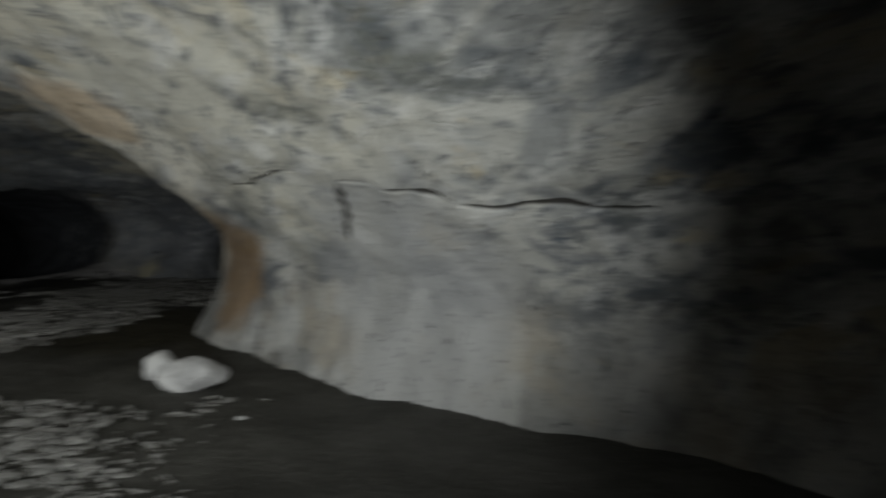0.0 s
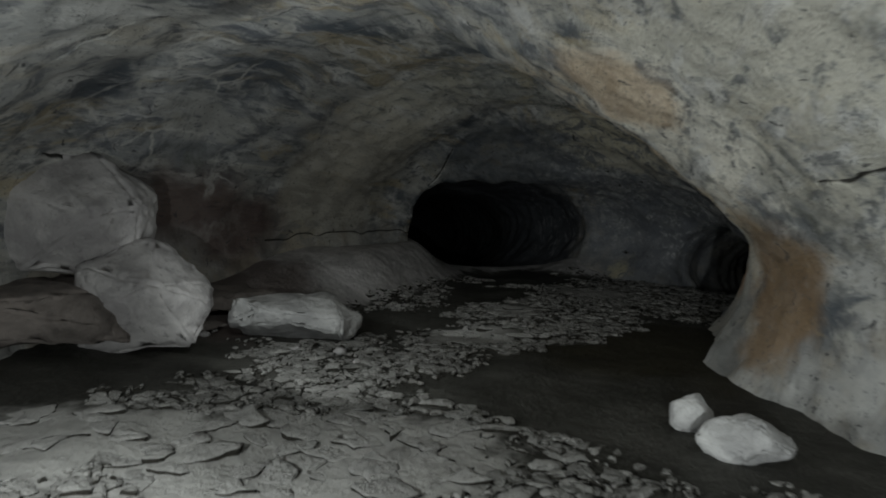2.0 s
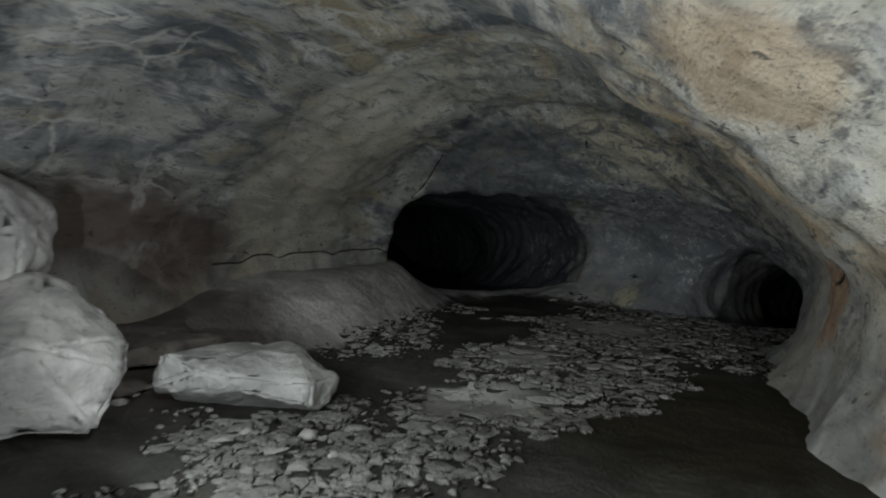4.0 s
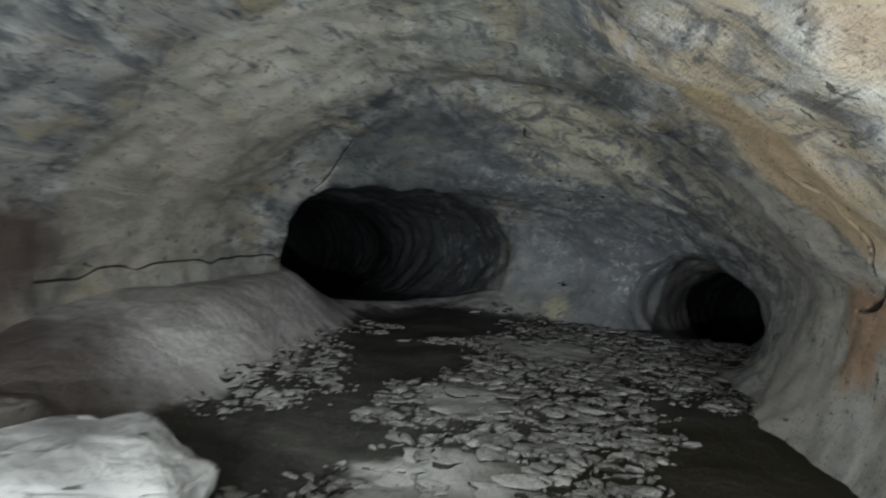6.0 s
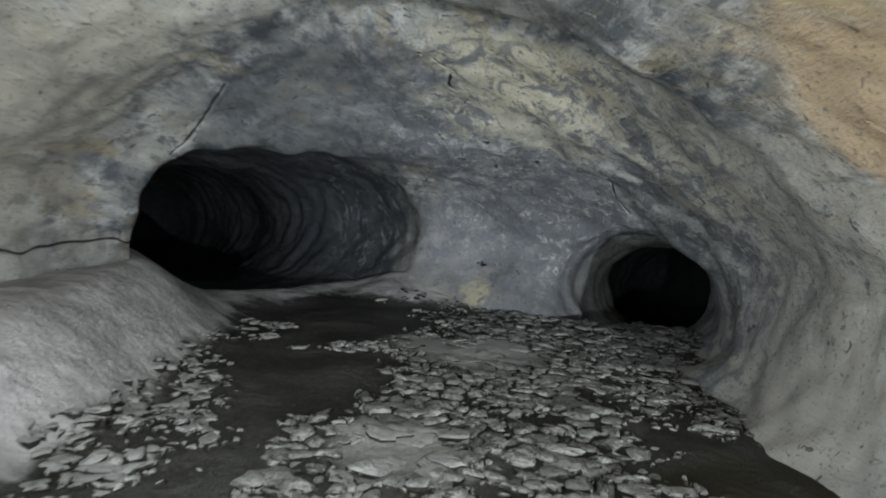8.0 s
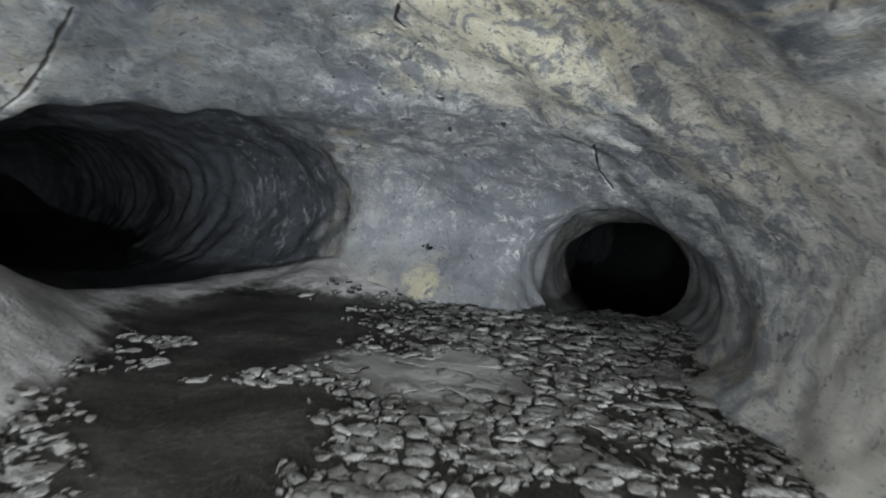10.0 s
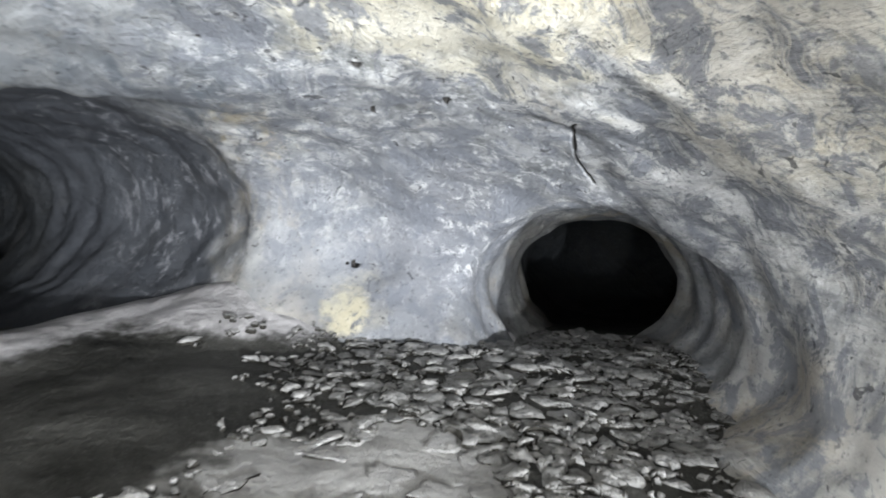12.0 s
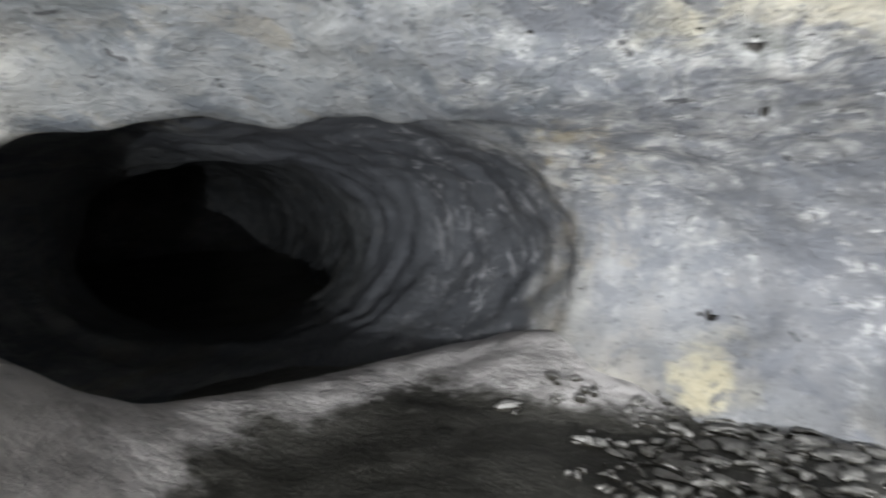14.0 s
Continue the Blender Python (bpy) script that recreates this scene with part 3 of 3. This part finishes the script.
rock("rock_plate", 41, (-7.55, 6.0, ground(-7.55, 6.0)), (0.75, 0.55, 0.16), 70, BROWN_STONE, "low flat brownish grey rock plate against the wall", "rock plate", "stacked rock plates", flat_top=0.45, facets=40, boxy=3.0)
rock("rock_plate", 43, (-7.85, 6.1, 0.22), (0.7, 0.42, 0.15), 80, BROWN_STONE, "thin brownish rock plate stacked on a lower one", "rock plate", "stacked rock plates", flat_top=0.45, facets=40, boxy=3.0)
rock("rock_plate", 44, (-7.2, 5.55, ground(-7.2, 5.55)), (0.34, 0.2, 0.09), 20, BROWN_STONE, "thin broken brownish grey plate lying on the mud", "rock plate", "stacked rock plates", flat_top=0.45)
rock("flat_stone", 36, (-1.35, 4.55, ground(-1.35, 4.55)), (0.06, 0.05, 0.035), 30, PALE_STONE, "small pale stone on dark wet mud", "stone", "white rocks")


for seed, x, y, r in ((51, -6.95, 5.42, 0.07), (52, -7.05, 5.62, 0.045), (53, -4.42, 14.15, 0.11), (55, -5.45, 5.75, 0.08), (56, -5.1, 5.6, 0.06), (57, -5.75, 5.5, 0.07)):
    rock("pebble", seed, (x, y, ground(x, y)), (r, 0.8 * r, 0.6 * r), 40 * seed, GREY_STONE, "small pale grey stone lying on dark mud", "stone", "loose stones on the mud", facets=18, detail=1, sink=0.01)


# ---- dried mud: plates and clods ----
def voronoi_cell(me_pt, others, reach):
    x, y = me_pt
    poly = [(x - reach, y - reach), (x + reach, y - reach), (x + reach, y + reach), (x - reach, y + reach)]
    for ox, oy in others:
        mx, my, nx, ny = (x + ox) / 2, (y + oy) / 2, ox - x, oy - y
        out = []
        for (ax, ay), (bx, by) in zip(poly, poly[1:] + poly[:1]):
            da, db = (ax - mx) * nx + (ay - my) * ny, (bx - mx) * nx + (by - my) * ny
            if da <= 0:
                out.append((ax, ay))
            if da * db < 0:
                t = da / (da - db)
                out.append((ax + t * (bx - ax), ay + t * (by - ay)))
        poly = out
        if not poly:
            return poly
    return poly


def clod_shape(poly, centre, gap, height, rnd, n=10):
    """Points and faces of one worn flake of crust over its cell, round its own middle."""
    ring = []
    total = [0.0]
    for a, b in zip(poly, poly[1:] + poly[:1]):
        total.append(total[-1] + math.dist(a, b))
    for k in range(n):
        s = total[-1] * (k + rnd.uniform(-0.25, 0.25)) / n % total[-1]
        i = max(j for j in range(len(poly)) if total[j] <= s)
        a, b = poly[i], poly[(i + 1) % len(poly)]
        t = (s - total[i]) / max(total[i + 1] - total[i], 1e-6)
        f = gap * rnd.uniform(0.8, 1.06)
        x, y = centre[0] + (a[0] + t * (b[0] - a[0]) - centre[0]) * f, centre[1] + (a[1] + t * (b[1] - a[1]) - centre[1]) * f
        w = noise.noise_vector((x * 4, y * 4, 1.7)) * (0.12 if n > 12 else 0.06) + noise.noise_vector((x * 13, y * 13, 5.7)) * 0.045 + noise.noise_vector((x * 31, y * 31, 2.2)) * 0.014
        ring.append((math.atan2(y - centre[1], x - centre[0]), x + w.x - centre[0], y + w.y - centre[1]))
    ring = [r[1:] for r in ring]
    mx, my = sum(r[0] for r in ring) / n, sum(r[1] for r in ring) / n
    tip = (rnd.gauss(0, 0.06), rnd.gauss(0, 0.06))

    def at(x, y, shrink, z):
        x, y = mx + (x - mx) * shrink, my + (y - my) * shrink
        return (x, y, z + tip[0] * (x - mx) + tip[1] * (y - my))

    v = [at(x, y, 0.94, -0.05) for x, y in ring]
    v += [at(x, y, 1.0, height * rnd.uniform(0.25, 0.5)) for x, y in ring]
    v += [at(x, y, rnd.uniform(0.76, 0.88), height * rnd.uniform(0.72, 0.95)) for x, y in ring]
    v += [at(x, y, rnd.uniform(0.4, 0.55), height * rnd.uniform(0.85, 1.2)) for x, y in ring]
    v.append((mx, my, height * rnd.uniform(0.95, 1.1)))
    faces = []
    for k in range(n):
        q = (k + 1) % n
        faces += [(r * n + k, r * n + q, r * n + n + q, r * n + n + k) for r in range(3)] + [(3 * n + k, 3 * n + q, 4 * n)]
    return v, faces


def floor_grain(x, y):
    return 0.03 * noise.noise((x / 0.5, y / 0.5, 0)) + 0.012 * noise.noise((x / 0.15, y / 0.15, 0))


def in_sheet(x, y):
    return max(1 - math.hypot(x - c[0], y - c[1]) / r for c, r in SHEETS)


def clod_density(x, y):
    """How much of the mud is covered by clods, from 0 to 1."""
    wobble = noise.noise((x * 0.8, y * 0.8, 3.3)) * 0.75 - 0.08 + noise.noise((x * 2.2, y * 2.2, 7.1)) * 0.6 + noise.noise((x * 5.5, y * 5.5, 2.1)) * 0.45
    line = -4.6 + 0.25 * math.sin(y) if y > 5 else -3.4 + (y - 4) * -0.9
    mid = 1.05 - abs(x - line) / 1.6 + (0.3 if y > 8 else 0)
    if y < 5.3:
        mid = max(mid, 1.05 - max(0, abs(x + 3.6) - 0.8) / 1.2 - max(0, y - 4.9) * 2)
    if 7.5 < y < 11.5:
        mid = max(mid, 0.95 - abs(x + 6.85 + max(0, y - 9) * 0.2) / 0.5)
    if y > 8.5:
        dark = 1.4 - math.hypot((x + 6.45 + (y - 10) * 0.12) / 0.65, (y - 11.2) / 1.7)
        mid -= max(0, dark) * 1.5
    if y > 10.6:
        mid = max(mid, min(1, (y - 10.6) * 2) * (0.9 - max(0, -5.1 - x) * 0.9))
    if y > 12.3 and x < -5.0:
        mid = max(mid, 0.45 - max(0, -5.9 - x) * 0.6)
    if 5 < y < 9.8:
        mid -= 1.3 * min(1, max(0, (x + 4.15) / 0.5))
    return mid + wobble


def lay_mud_pieces():
    rnd = random.Random(4)
    near_parts, loose = 0, {"mud_sheets": ([], []), "mud_clods": ([], [])}
    x_lo, y_lo, x_hi, y_hi = -8.2, 1.2, -1.2, 14.6
    for size, sheet in ((0.22, True), (0.14, False), (0.085, False), (0.05, False)):
        nx, ny = int((x_hi - x_lo) / size), int((y_hi - y_lo) / size)
        seeds = {(i, j): (x_lo + (i + rnd.uniform(0.1, 0.9)) * size, y_lo + (j + rnd.uniform(0.1, 0.9)) * size) for i in range(nx) for j in range(ny)}
        xy = np.array(list(seeds.values()))
        inside = cave_field(xy[:, 0], xy[:, 1], floor_height(xy[:, 0], xy[:, 1]) + 0.05) < -0.02
        for ((i, j), (x, y)), ok in zip(seeds.items(), inside):
            if not ok:
                continue
            s = in_sheet(x, y) + 0.25 * noise.noise((x * 2, y * 2, 0.5))
            d = clod_density(x, y)
            heap = float(bank_height(np.array(x), np.array(y)))
            pale = sheet or (x < -6.1 and y > 7)
            if heap > 0.15:
                continue
            if sheet:
                if s < 0.2 or rnd.random() < 0.3:
                    continue
                gap, height = rnd.uniform(0.98, 1.06), rnd.uniform(0.004, 0.016)
            elif size > 0.06:
                if s > 0.25 or noise.noise((x * 3.5, y * 3.5, 9.4)) < -0.28 or d < (0.66 if size > 0.12 else 0.38) + rnd.uniform(-0.2, 0.2) or (size < 0.12 and d > 0.66 and rnd.random() < 0.6):
                    continue
                gap, height = rnd.choice((0.84, 0.92, 0.98, 1.04)), rnd.uniform(0.010, 0.036)
            else:
                if s > 0.3 or d < 0.15 or rnd.random() > 0.3:
                    continue
                gap, height = rnd.uniform(0.6, 1.0), rnd.uniform(0.010, 0.028)
            around = sorted((seeds[i + a, j + b] for a in (-2, -1, 0, 1, 2) for b in (-2, -1, 0, 1, 2) if (a or b) and (i + a, j + b) in seeds), key=lambda q: math.dist(q, (x, y)))
            poly = voronoi_cell((x, y), around[:14], size * 1.3)
            if len(poly) < 3:
                continue
            v, faces = clod_shape(poly, (x, y), gap, height, rnd, 16 if sheet else 14 if size > 0.08 else 7)
            z = ground(x, y) + floor_grain(x, y)
            if near_parts < 300 and size > 0.12 and 8.4 < y < 11.6 and -6.0 < x < -3.6:
                near_parts += 1
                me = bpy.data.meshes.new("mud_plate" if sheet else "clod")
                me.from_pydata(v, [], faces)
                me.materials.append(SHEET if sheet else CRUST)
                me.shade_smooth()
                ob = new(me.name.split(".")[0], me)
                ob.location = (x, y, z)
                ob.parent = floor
            else:
                v_all, f_all = loose["mud_sheets" if pale else "mud_clods"]
                base = len(v_all)
                v_all += [(x + a, y + b, z + c) for a, b, c in v]
                f_all += [tuple(base + k for k in f) for f in faces]
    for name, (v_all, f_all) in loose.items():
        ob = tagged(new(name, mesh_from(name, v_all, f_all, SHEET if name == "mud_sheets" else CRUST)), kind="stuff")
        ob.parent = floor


lay_mud_pieces()
